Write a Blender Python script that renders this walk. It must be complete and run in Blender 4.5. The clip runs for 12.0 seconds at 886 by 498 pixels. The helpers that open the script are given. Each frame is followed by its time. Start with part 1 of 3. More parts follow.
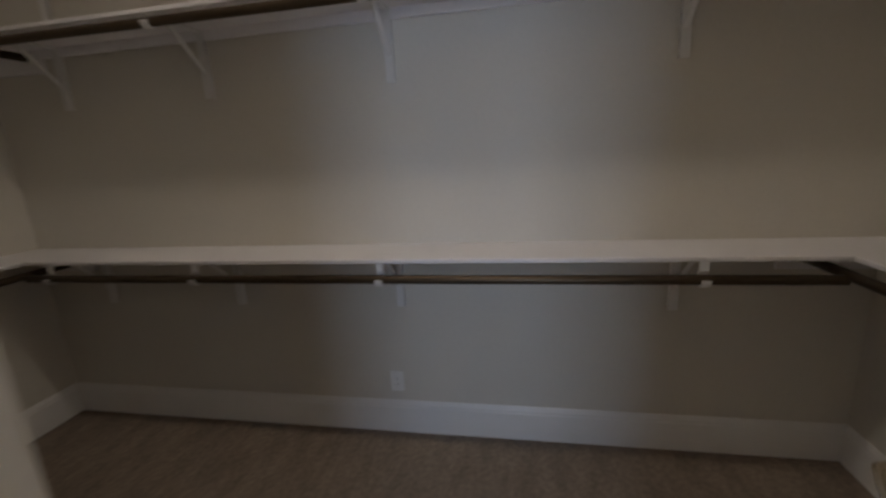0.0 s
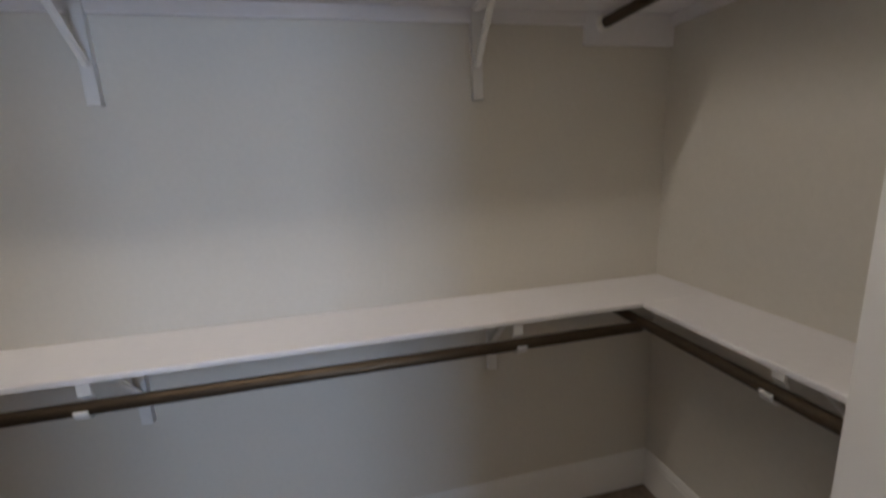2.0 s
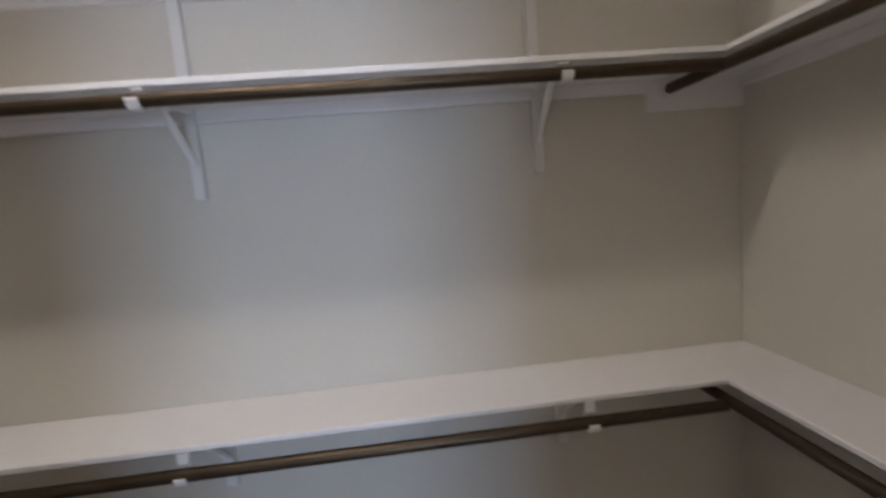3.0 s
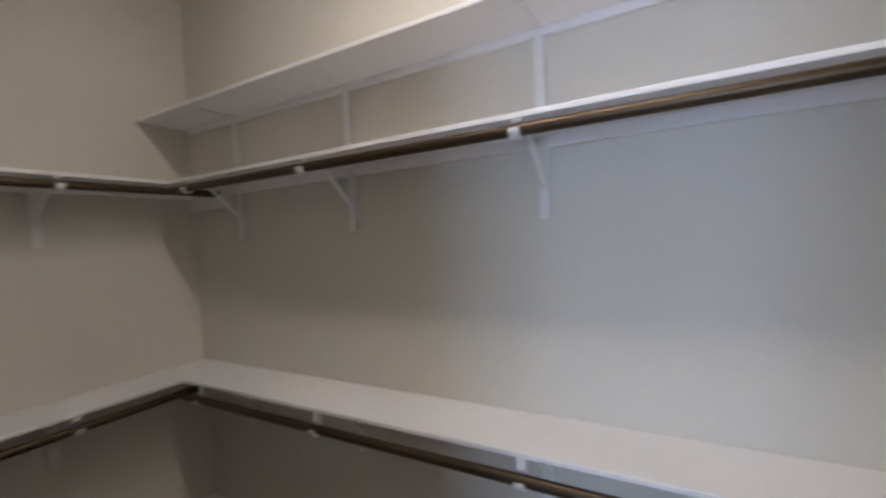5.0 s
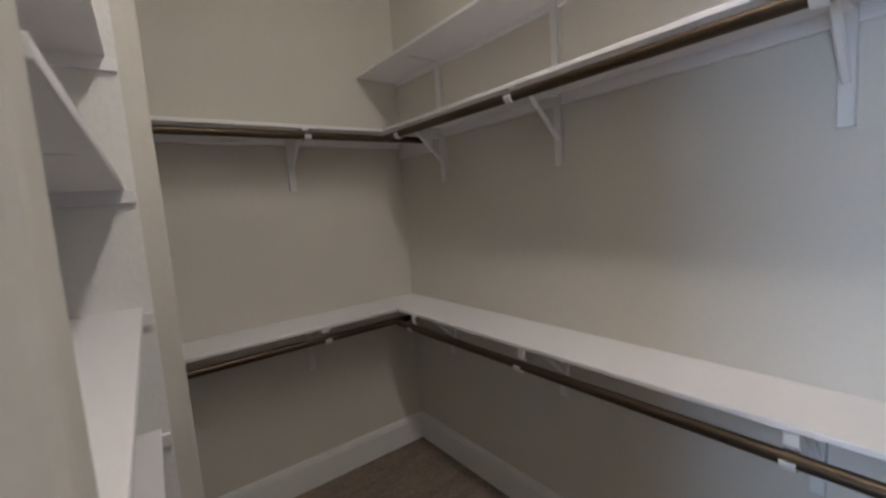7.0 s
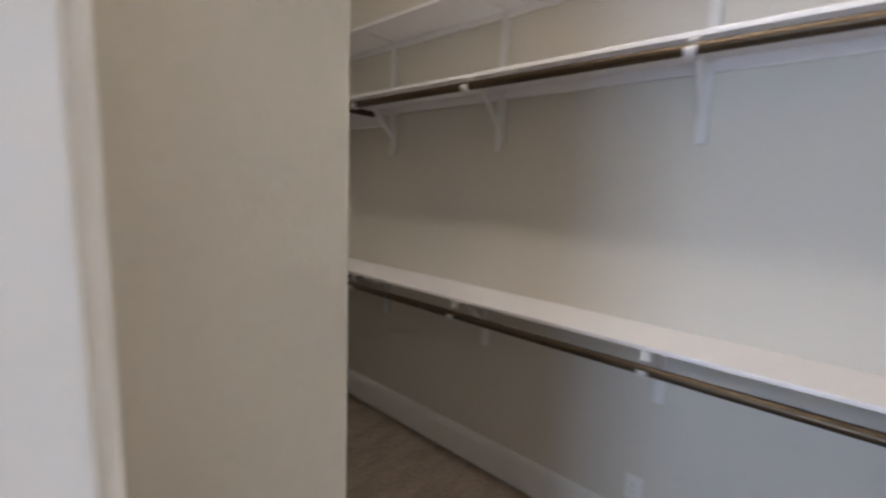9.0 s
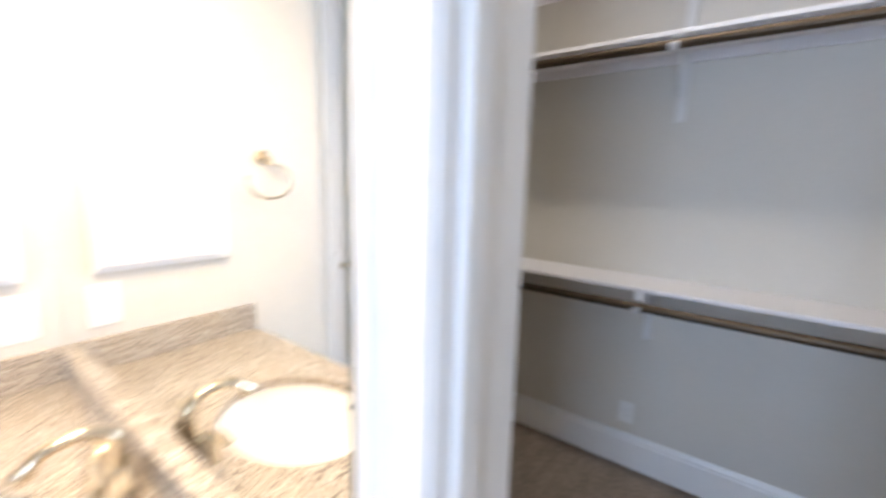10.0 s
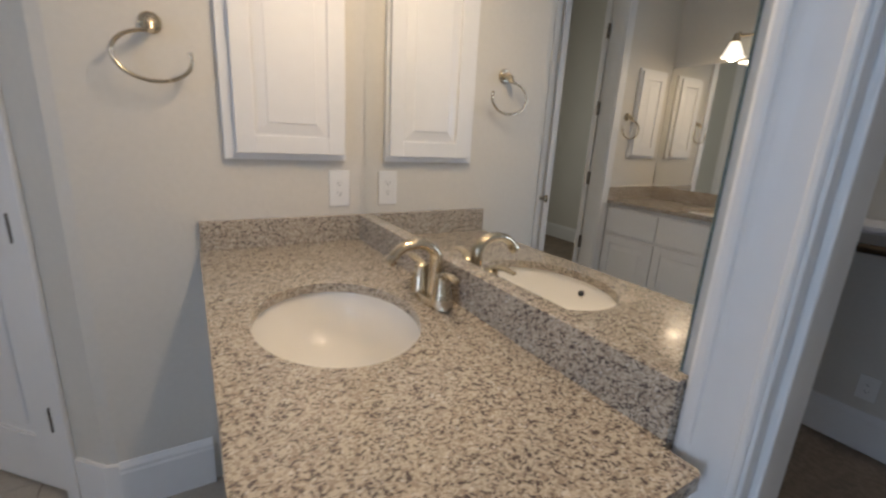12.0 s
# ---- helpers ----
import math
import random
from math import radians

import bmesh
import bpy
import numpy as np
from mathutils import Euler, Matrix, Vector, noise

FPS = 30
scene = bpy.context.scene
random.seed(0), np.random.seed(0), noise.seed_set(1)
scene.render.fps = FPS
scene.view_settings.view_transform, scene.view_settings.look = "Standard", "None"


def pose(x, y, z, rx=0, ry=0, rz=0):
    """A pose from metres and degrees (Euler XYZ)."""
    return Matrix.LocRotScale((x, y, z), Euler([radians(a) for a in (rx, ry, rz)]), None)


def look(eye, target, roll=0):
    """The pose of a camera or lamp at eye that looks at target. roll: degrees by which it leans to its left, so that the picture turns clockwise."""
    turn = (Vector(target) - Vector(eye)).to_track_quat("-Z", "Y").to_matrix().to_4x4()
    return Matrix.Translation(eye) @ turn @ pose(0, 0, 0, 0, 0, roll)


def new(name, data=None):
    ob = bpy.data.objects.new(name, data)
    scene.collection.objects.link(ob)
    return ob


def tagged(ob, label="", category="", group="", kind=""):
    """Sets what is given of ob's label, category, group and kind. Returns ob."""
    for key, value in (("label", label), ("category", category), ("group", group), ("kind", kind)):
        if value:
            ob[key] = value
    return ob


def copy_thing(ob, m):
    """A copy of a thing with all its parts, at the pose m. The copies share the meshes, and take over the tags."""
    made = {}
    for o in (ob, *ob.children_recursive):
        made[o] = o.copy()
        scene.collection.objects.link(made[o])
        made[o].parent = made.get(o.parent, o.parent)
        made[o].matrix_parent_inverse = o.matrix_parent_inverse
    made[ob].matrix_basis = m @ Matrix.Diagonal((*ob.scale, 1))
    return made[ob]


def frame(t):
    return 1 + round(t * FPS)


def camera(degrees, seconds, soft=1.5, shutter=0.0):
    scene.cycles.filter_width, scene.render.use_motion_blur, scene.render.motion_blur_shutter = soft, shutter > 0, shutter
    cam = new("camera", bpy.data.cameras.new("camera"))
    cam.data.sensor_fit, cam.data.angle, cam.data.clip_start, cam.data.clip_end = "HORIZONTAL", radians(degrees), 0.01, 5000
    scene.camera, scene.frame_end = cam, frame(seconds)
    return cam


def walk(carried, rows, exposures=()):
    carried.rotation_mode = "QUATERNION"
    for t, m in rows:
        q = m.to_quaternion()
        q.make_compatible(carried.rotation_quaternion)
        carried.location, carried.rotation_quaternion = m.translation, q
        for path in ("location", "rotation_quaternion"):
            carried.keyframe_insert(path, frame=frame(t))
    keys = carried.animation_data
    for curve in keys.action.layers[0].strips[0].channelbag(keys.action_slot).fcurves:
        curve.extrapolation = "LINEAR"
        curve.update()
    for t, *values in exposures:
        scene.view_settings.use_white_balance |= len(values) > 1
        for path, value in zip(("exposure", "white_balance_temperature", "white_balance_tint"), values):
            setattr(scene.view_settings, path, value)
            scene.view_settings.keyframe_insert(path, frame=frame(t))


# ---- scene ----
cam = camera(93.0, 12.0, soft=2.4, shutter=0.8)
PATH = [
    (0, (0.559, -1.966, 1.521), (0.201, -0.055, 1.052), -3.2),
    (0.5, (0.601, -1.791, 1.518), (0.441, 0.151, 1.067), -2.2),
    (1, (0.63, -1.662, 1.535), (0.848, 0.266, 1.05), -1.6),
    (1.5, (0.703, -1.582, 1.559), (1.112, 0.307, 1.046), -3.5),
    (2, (0.718, -1.556, 1.605), (1.139, 0.355, 1.194), -2.7),
    (2.5, (0.727, -1.562, 1.681), (1.053, 0.387, 1.372), -4.0),
    (4.5, (0.505, -1.573, 1.78), (-0.155, 0.315, 1.733), -2.9),
    (5, (0.425, -1.556, 1.775), (-0.557, 0.185, 1.709), -3.0),
    (5.5, (0.37, -1.544, 1.755), (-0.86, 0.031, 1.674), -3.6),
    (6, (0.331, -1.532, 1.74), (-1.091, -0.129, 1.627), -4.3),
    (6.5, (0.284, -1.56, 1.719), (-1.258, -0.294, 1.578), -3.5),
    (7, (0.251, -1.581, 1.687), (-1.335, -0.382, 1.471), -4.0),
    (8.8, (0.312, -1.878, 1.604), (-1.078, -0.470, 1.311), 1.4),
    (9, (0.357, -1.902, 1.602), (-0.942, -0.407, 1.324), 2.3),
    (9.5, (0.371, -2.087, 1.613), (-0.637, -0.381, 1.344), 3.0),
    (9.8, (0.372, -2.213, 1.574), (-0.674, -0.538, 1.258), 1.8),
    (10, (0.379, -2.288, 1.531), (-0.824, -0.725, 1.198), 1.5),
    (10.5, (0.364, -2.412, 1.429), (-1.037, -1.048, 1.010), 2.4),
    (11, (0.372, -2.488, 1.376), (-1.109, -1.219, 0.932), 2.8),
    (11.5, (0.360, -2.545, 1.335), (-1.248, -1.469, 0.828), 1.9),
    (12, (0.350, -2.609, 1.323), (-1.301, -1.605, 0.81), 3.1),
]
EXPOSURES = [
    (0, -0.92, 7350, 15), (0.5, -0.83, 7200, 15), (1.0, -0.62, 7050, 14), (2.0, -0.28, 6900, 14), (2.7, -0.18, 6800, 14), (4.5, -0.06, 6600, 14), (7.0, -0.02, 6550, 13),
    (9.0, 0.12, 6850, 14), (9.6, -0.04, 7150, 16), (10.0, 0.16, 6600, 13), (10.4, -0.60, 6500, 12), (10.8, -1.15, 6500, 12), (11.3, -1.46, 6600, 12), (12.0, -1.60, 6750, 12),
]
walk(cam, [(t, look(eye, target, roll)) for t, eye, target, roll in PATH], EXPOSURES)

# ---- world and lights ----
world = bpy.data.worlds.new("sky")
scene.world = world
world.use_nodes = True
wn = world.node_tree.nodes
sky = wn.new("ShaderNodeTexSky")
sky.sky_type = "NISHITA"
sky.sun_disc = False
sky.sun_elevation, sky.sun_rotation = radians(50), radians(20)
world.node_tree.links.new(sky.outputs[0], wn["Background"].inputs[0])
wn["Background"].inputs[1].default_value = 0.1


def lamp(name, kind, energy, color, m, **more):
    data = bpy.data.lights.new(name, kind)
    data.energy, data.color = energy, color
    if "size" in more:
        data.shape, data.size, data.size_y = more["shape"], more["size"], more.get("size_y", more["size"])
    if "spread" in more:
        data.spread = radians(more["spread"])
    if "radius" in more:
        data.shadow_soft_size = more["radius"]
    if "angle" in more:
        data.angle = radians(more["angle"])
    ob = new(name, data)
    ob.matrix_world = m
    return ob


WARM, COOL = (1.0, 0.80, 0.56), (0.50, 0.69, 1.0)
LIGHTS = ((0.04, -0.965),)   # closet ceiling light
H = 3.48
lamp("sun", "SUN", 1.2, (1.0, 0.96, 0.9), look((4, 9, 12), (0, 0, 0)), angle=10)
for lx, ly in LIGHTS:
    lamp("closet_bulb", "AREA", 9.2, (1.0, 0.962, 0.89), pose(lx, ly, H - 0.092), shape="RECTANGLE", size=1.16, size_y=0.125, spread=175)
lamp("bath_daylight", "AREA", 102.0, COOL, look((0.86, -4.897, 1.55), (0.86, 0, 1.45)), shape="RECTANGLE", size=1.02, size_y=1.28)
# added fill that brightens the next room; its real light source is unseen
lamp("bedroom_fill", "AREA", 45.0, (0.95, 1.0, 0.95), look((-4.42, -4.0, 1.6), (0, -4.0, 1.4)), shape="RECTANGLE", size=1.0, size_y=1.3)
for i in range(3):
    lamp("vanity_bulb", "POINT", 25.0, WARM, pose(-0.65 + 0.25 * i, -2.152, 2.165), radius=0.045)
    lamp("vanity_bulb", "POINT", 10.0, WARM, pose(-1.35 + 0.25 * i, -4.72, 1.965), radius=0.035)

# ---- materials ----


def material(name, color, rough=0.6, metal=0.0, spec=0.5, vary=0.06, scale=6.0, fine=60.0, bump=0.1, depth=0.002, coat=0.0):
    """Base colour with slow and fine variation, and a fine relief."""
    m = bpy.data.materials.new(name)
    m.use_nodes = True
    n, l = m.node_tree.nodes, m.node_tree.links
    b = n["Principled BSDF"]
    b.inputs["Roughness"].default_value, b.inputs["Metallic"].default_value = rough, metal
    b.inputs["Specular IOR Level"].default_value, b.inputs["Coat Weight"].default_value = spec, coat
    co = n.new("ShaderNodeTexCoord")
    big, small = n.new("ShaderNodeTexNoise"), n.new("ShaderNodeTexNoise")
    for t, s, d in ((big, scale, 3), (small, fine, 4)):
        t.inputs["Scale"].default_value, t.inputs["Detail"].default_value = s, d
        l.new(co.outputs["Object"], t.inputs["Vector"])
    add = n.new("ShaderNodeMath")
    add.operation = "ADD"
    l.new(big.outputs["Fac"], add.inputs[0]), l.new(small.outputs["Fac"], add.inputs[1])
    ramp = n.new("ShaderNodeMapRange")
    ramp.inputs["From Min"].default_value, ramp.inputs["From Max"].default_value = 0.6, 1.4
    ramp.inputs["To Min"].default_value, ramp.inputs["To Max"].default_value = 1 - vary, 1 + vary
    l.new(add.outputs[0], ramp.inputs["Value"])
    mix = n.new("ShaderNodeVectorMath")
    mix.operation = "SCALE"
    mix.inputs[0].default_value = color
    l.new(ramp.outputs[0], mix.inputs["Scale"])
    l.new(mix.outputs[0], b.inputs["Base Color"])
    if bump:
        bp = n.new("ShaderNodeBump")
        bp.inputs["Strength"].default_value, bp.inputs["Distance"].default_value = bump, depth
        l.new(small.outputs["Fac"], bp.inputs["Height"])
        l.new(bp.outputs[0], b.inputs["Normal"])
        rr = n.new("ShaderNodeMapRange")
        rr.inputs["From Min"].default_value, rr.inputs["From Max"].default_value = 0.3, 0.7
        rr.inputs["To Min"].default_value, rr.inputs["To Max"].default_value = rough * 0.9, min(1, rough * 1.1)
        l.new(big.outputs["Fac"], rr.inputs["Value"])
        l.new(rr.outputs[0], b.inputs["Roughness"])
    return m


def carpet_material():
    m = material("carpet", (0.27, 0.215, 0.172), rough=0.95, spec=0.1, vary=0.34, scale=38, fine=230, bump=0.9, depth=0.006)
    n, l = m.node_tree.nodes, m.node_tree.links
    b = n["Principled BSDF"]
    co = n.new("ShaderNodeTexCoord")
    mp = n.new("ShaderNodeMapping")
    mp.inputs["Scale"].default_value = (8, 2.4, 1)
    l.new(co.outputs["Object"], mp.inputs["Vector"])
    streak = n.new("ShaderNodeTexNoise")
    streak.inputs["Scale"].default_value, streak.inputs["Detail"].default_value = 1.6, 2
    l.new(mp.outputs[0], streak.inputs["Vector"])
    rg = n.new("ShaderNodeMapRange")
    rg.inputs["From Min"].default_value, rg.inputs["From Max"].default_value = 0.35, 0.65
    rg.inputs["To Min"].default_value, rg.inputs["To Max"].default_value = 0.88, 1.10
    l.new(streak.outputs["Fac"], rg.inputs["Value"])
    old = b.inputs["Base Color"].links[0].from_socket
    sc = n.new("ShaderNodeVectorMath")
    sc.operation = "SCALE"
    l.new(old, sc.inputs[0]), l.new(rg.outputs[0], sc.inputs["Scale"])
    l.new(sc.outputs[0], b.inputs["Base Color"])
    return m


def granite_material(name, light, mid, dark):
    m = bpy.data.materials.new(name)
    m.use_nodes = True
    n, l = m.node_tree.nodes, m.node_tree.links
    b = n["Principled BSDF"]
    b.inputs["Roughness"].default_value, b.inputs["Coat Weight"].default_value = 0.16, 0.25
    co = n.new("ShaderNodeTexCoord")
    warp = n.new("ShaderNodeTexNoise")
    warp.inputs["Scale"].default_value, warp.inputs["Detail"].default_value = 90, 2
    mixv = n.new("ShaderNodeMixRGB")
    mixv.blend_type, mixv.inputs[0].default_value = "ADD", 0.012
    l.new(co.outputs["Object"], warp.inputs["Vector"])
    l.new(co.outputs["Object"], mixv.inputs[1]), l.new(warp.outputs["Color"], mixv.inputs[2])
    grains = n.new("ShaderNodeTexVoronoi")
    grains.inputs["Scale"].default_value = 265
    l.new(mixv.outputs[0], grains.inputs["Vector"])
    ramp = n.new("ShaderNodeValToRGB")
    ramp.color_ramp.interpolation = "CONSTANT"
    e = ramp.color_ramp.elements
    e[0].position, e[0].color = 0.0, (*dark, 1)
    e[1].position, e[1].color = 0.25, (*mid, 1)
    for p, c in ((0.46, light), (0.78, tuple(0.5 * (a + k) for a, k in zip(light, mid))), (0.92, (0.66, 0.62, 0.57))):
        k = e.new(p)
        k.color = (*c, 1)
    sep = n.new("ShaderNodeSeparateColor")
    l.new(grains.outputs["Color"], sep.inputs[0])
    cloud = n.new("ShaderNodeTexNoise")
    cloud.inputs["Scale"].default_value, cloud.inputs["Detail"].default_value = 45, 4
    l.new(co.outputs["Object"], cloud.inputs["Vector"])
    mm = n.new("ShaderNodeMath")
    mm.operation = "MULTIPLY_ADD"
    mm.inputs[1].default_value = 0.86
    l.new(sep.outputs[0], mm.inputs[0])
    c2 = n.new("ShaderNodeMapRange")
    c2.inputs["From Min"].default_value, c2.inputs["From Max"].default_value = 0.3, 0.7
    c2.inputs["To Min"].default_value, c2.inputs["To Max"].default_value = 0.0, 0.14
    l.new(cloud.outputs["Fac"], c2.inputs["Value"])
    l.new(c2.outputs[0], mm.inputs[2])
    l.new(mm.outputs[0], ramp.inputs["Fac"])
    l.new(ramp.outputs[0], b.inputs["Base Color"])
    return m


def simple(name, color, rough, metal=0.0, emit=0.0, trans=0.0):
    m = bpy.data.materials.new(name)
    m.use_nodes = True
    b = m.node_tree.nodes["Principled BSDF"]
    b.inputs["Base Color"].default_value = (*color, 1)
    b.inputs["Roughness"].default_value, b.inputs["Metallic"].default_value = rough, metal
    b.inputs["Transmission Weight"].default_value = trans
    if emit:
        b.inputs["Emission Color"].default_value, b.inputs["Emission Strength"].default_value = (*color, 1), emit
    return m


WALL = material("wall_paint", (0.645, 0.612, 0.555), rough=0.62, vary=0.035, scale=2.2, fine=55, bump=0.22, depth=0.003)
CEIL = material("ceiling_paint", (0.83, 0.82, 0.79), rough=0.8, vary=0.03, scale=2, fine=45, bump=0.4, depth=0.004)
WHITE = material("white_trim_paint", (0.80, 0.79, 0.78), rough=0.36, vary=0.02, scale=3, fine=30, bump=0.05, depth=0.001)
SHELF = material("white_shelf_paint", (0.82, 0.80, 0.815), rough=0.42, vary=0.03, scale=4, fine=40, bump=0.08, depth=0.001)
NOOK = material("white_textured_wall_paint", (0.78, 0.77, 0.75), rough=0.5, vary=0.03, scale=3, fine=48, bump=0.6, depth=0.004)
STEEL = material("white_enamelled_steel", (0.78, 0.77, 0.76), rough=0.35, vary=0.03, scale=12, fine=90, bump=0.04, depth=0.0005)
BRONZE = material("brushed_bronze", (0.085, 0.061, 0.040), rough=0.40, metal=0.8, vary=0.18, scale=3, fine=120, bump=0.05, depth=0.0005)
NICKEL = material("brushed_champagne_nickel", (0.62, 0.53, 0.40), rough=0.26, metal=1.0, vary=0.05, scale=20, fine=300, bump=0.03, depth=0.0003)
DARKMETAL = material("dark_hinge_metal", (0.16, 0.14, 0.12), rough=0.4, metal=0.8, vary=0.1, scale=30, fine=200, bump=0.03, depth=0.0003)
PORCELAIN = material("glazed_porcelain", (0.90, 0.87, 0.82), rough=0.06, vary=0.01, scale=3, fine=20, bump=0.0, coat=0.1)
PLASTIC = material("white_plastic", (0.80, 0.79, 0.77), rough=0.35, vary=0.01, scale=20, fine=100, bump=0.02, depth=0.0003)
SLOT = simple("dark_slot", (0.02, 0.02, 0.02), 0.6)
CARPET = carpet_material()
GRANITE = granite_material("speckled_granite", (0.55, 0.485, 0.40), (0.335, 0.276, 0.222), (0.105, 0.086, 0.080))
TILE = material("stone_floor_tile", (0.36, 0.33, 0.29), rough=0.45, vary=0.12, scale=7, fine=70, bump=0.1, depth=0.001)
GROUT = material("tile_grout", (0.25, 0.23, 0.2), rough=0.9, vary=0.1, scale=20, fine=200, bump=0.3, depth=0.001)
MIRROR = simple("mirror_silver", (0.93, 0.94, 0.93), 0.0, 1.0)
MIRROR_EDGE = simple("mirror_glass_edge", (0.10, 0.14, 0.13), 0.15)
COVER = simple("lit_acrylic_cover", (1.0, 0.962, 0.89), 0.4, emit=19.5)
FROST = simple("lit_frosted_glass", (1.0, 0.93, 0.82), 0.4, emit=4.0)
GLASS = simple("window_glass", (0.95, 0.98, 1.0), 0.15, trans=1.0)

# ---- mesh helpers ----


def finish(name, bm, mat, smooth=False):
    bmesh.ops.recalc_face_normals(bm, faces=bm.faces)
    me = bpy.data.meshes.new(name)
    bm.to_mesh(me)
    bm.free()
    me.materials.append(mat)
    if smooth:
        me.polygons.foreach_set("use_smooth", [True] * len(me.polygons))
        me.set_sharp_from_angle(angle=radians(38))
    return me


def part(name, bm, mat, parent=None, label="", smooth=False):
    """Links a bmesh as one mesh object, under a thing or a part."""
    ob = new(name, finish(name, bm, mat, smooth))
    if parent:
        ob.parent = parent
    if label:
        ob["label"] = label
    return ob


def thing(name, label, category, m=None, group=""):
    ob = new(name)
    ob.empty_display_size = 0.05
    tagged(ob, label, category, group)
    if m is not None:
        ob.matrix_world = m
    return ob


def add_box(bm, x0, x1, y0, y1, z0, z1, bevel=0.0):
    r = bmesh.ops.create_cube(bm, size=1.0)
    for v in r["verts"]:
        v.co = Vector((x0 + (v.co.x + 0.5) * (x1 - x0), y0 + (v.co.y + 0.5) * (y1 - y0), z0 + (v.co.z + 0.5) * (z1 - z0)))
    if bevel:
        edges = list({e for v in r["verts"] for e in v.link_edges})
        bmesh.ops.bevel(bm, geom=edges, offset=bevel, segments=2, affect="EDGES", profile=0.5)


def box(*a, bevel=0.0):
    bm = bmesh.new()
    add_box(bm, *a, bevel=bevel)
    return bm


def boxes(rows, bevel=0.0):
    bm = bmesh.new()
    for r in rows:
        add_box(bm, *r, bevel=bevel)
    return bm


def prism(points, z0, z1):
    """A plan outline raised from z0 to z1."""
    bm = bmesh.new()
    lo = [bm.verts.new((x, y, z0)) for x, y in points]
    hi = [bm.verts.new((x, y, z1)) for x, y in points]
    bm.faces.new(lo), bm.faces.new(hi)
    for i in range(len(points)):
        j = (i + 1) % len(points)
        bm.faces.new((lo[i], lo[j], hi[j], hi[i]))
    return bm


def sweep(profile, a, b, normal):
    """A profile of (out, up) drawn along the line a-b; out goes along normal."""
    bm = bmesh.new()
    a, b, n = Vector(a), Vector(b), Vector(normal).normalized()
    up = n.cross(b - a).normalized() if abs((b - a).normalized().z) > 0.9 else Vector((0, 0, 1))
    rings = [[bm.verts.new(p + n * o + up * u) for o, u in profile] for p in (a, b)]
    k = len(profile)
    for i in range(k):
        j = (i + 1) % k
        bm.faces.new((rings[0][i], rings[0][j], rings[1][j], rings[1][i]))
    bm.faces.new(rings[0]), bm.faces.new(rings[1])
    return bm


def tube(points, radius, sides=14, flat=1.0, bm=None, cap=True):
    """A round bar along points; radius is one number or one for each point."""
    bm = bm or bmesh.new()
    pts = [Vector(p) for p in points]
    rad = radius if isinstance(radius, (list, tuple)) else [radius] * len(pts)
    rings, side = [], None
    for i, p in enumerate(pts):
        d = (pts[min(i + 1, len(pts) - 1)] - pts[max(i - 1, 0)]).normalized()
        if side is None:
            side = d.cross(Vector((0, 0, 1)) if abs(d.z) < 0.9 else Vector((1, 0, 0))).normalized()
        side = (side - d * side.dot(d)).normalized()
        other = d.cross(side)
        rings.append([bm.verts.new(p + (side * math.cos(t) + other * math.sin(t) * flat) * rad[i]) for t in [2 * math.pi * k / sides for k in range(sides)]])
    for r, s in zip(rings, rings[1:]):
        for k in range(sides):
            bm.faces.new((r[k], r[(k + 1) % sides], s[(k + 1) % sides], s[k]))
    if cap:
        bm.faces.new(rings[0]), bm.faces.new(rings[-1])
    return bm


def lathe(profile, sides=24, bm=None, centre=(0, 0, 0), cap=True):
    """A turned shape from (radius, height) rows."""
    bm = bm or bmesh.new()
    c = Vector(centre)
    rings = [[bm.verts.new(c + Vector((r * math.cos(t), r * math.sin(t), z))) for t in [2 * math.pi * k / sides for k in range(sides)]] for r, z in profile]
    for r, s in zip(rings, rings[1:]):
        for k in range(sides):
            bm.faces.new((r[k], r[(k + 1) % sides], s[(k + 1) % sides], s[k]))
    if cap:
        bm.faces.new(rings[0]), bm.faces.new(rings[-1])
    return bm


# ---- plan ----
XW, XE = -2.238, 2.028        # closet, west and east faces
YD, YM = -1.878, -2.022       # door wall, closet and bath faces
BW_X, BW_Y = -1.37, -1.466   # corner of the west block
BE_X, BE_Y = 1.262, -1.25     # corner of the east block
ST0, ST1, ST_Y = -0.118, -0.030, -1.615   # short wall beside the door
DX0, DX1, DZ = 0.172, 0.900, 2.44          # clear door opening
XB = -1.222                  # bath side wall
XB2, YS = -1.85, -4.85       # bath west wall, south wall
XBE = 2.3


def structure(name, bm, mat, label, category, smooth=False):
    return tagged(part(name, bm, mat, None, "", smooth), label, category, kind="structure")


structure("wall_north", box(XW - 0.12, XE + 0.12, 0, 0.12, 0, H), WALL, "grey-beige painted drywall behind the long closet shelves", "wall")
structure("wall_west", box(XW - 0.12, XW, YD, 0, 0, H), WALL, "grey-beige painted drywall at the closet end", "wall")
structure("wall_east", box(XE, XE + 0.12, YD, 0, 0, H), WALL, "grey-beige painted drywall at the closet end", "wall")
structure("wall_block_west", box(XW, BW_X, YD, BW_Y, 0, H, bevel=0.006), WALL, "boxed-out textured drywall corner beside the open shelves", "wall")
structure("wall_block_east", box(BE_X, XE, YD, BE_Y, 0, H, bevel=0.006), WALL, "boxed-out drywall corner closing the hanging bay", "wall")
structure("wall_stub", box(ST0, ST1, YD, ST_Y, 0, H, bevel=0.008), WALL, "short beige drywall partition beside the closet doorway", "wall")
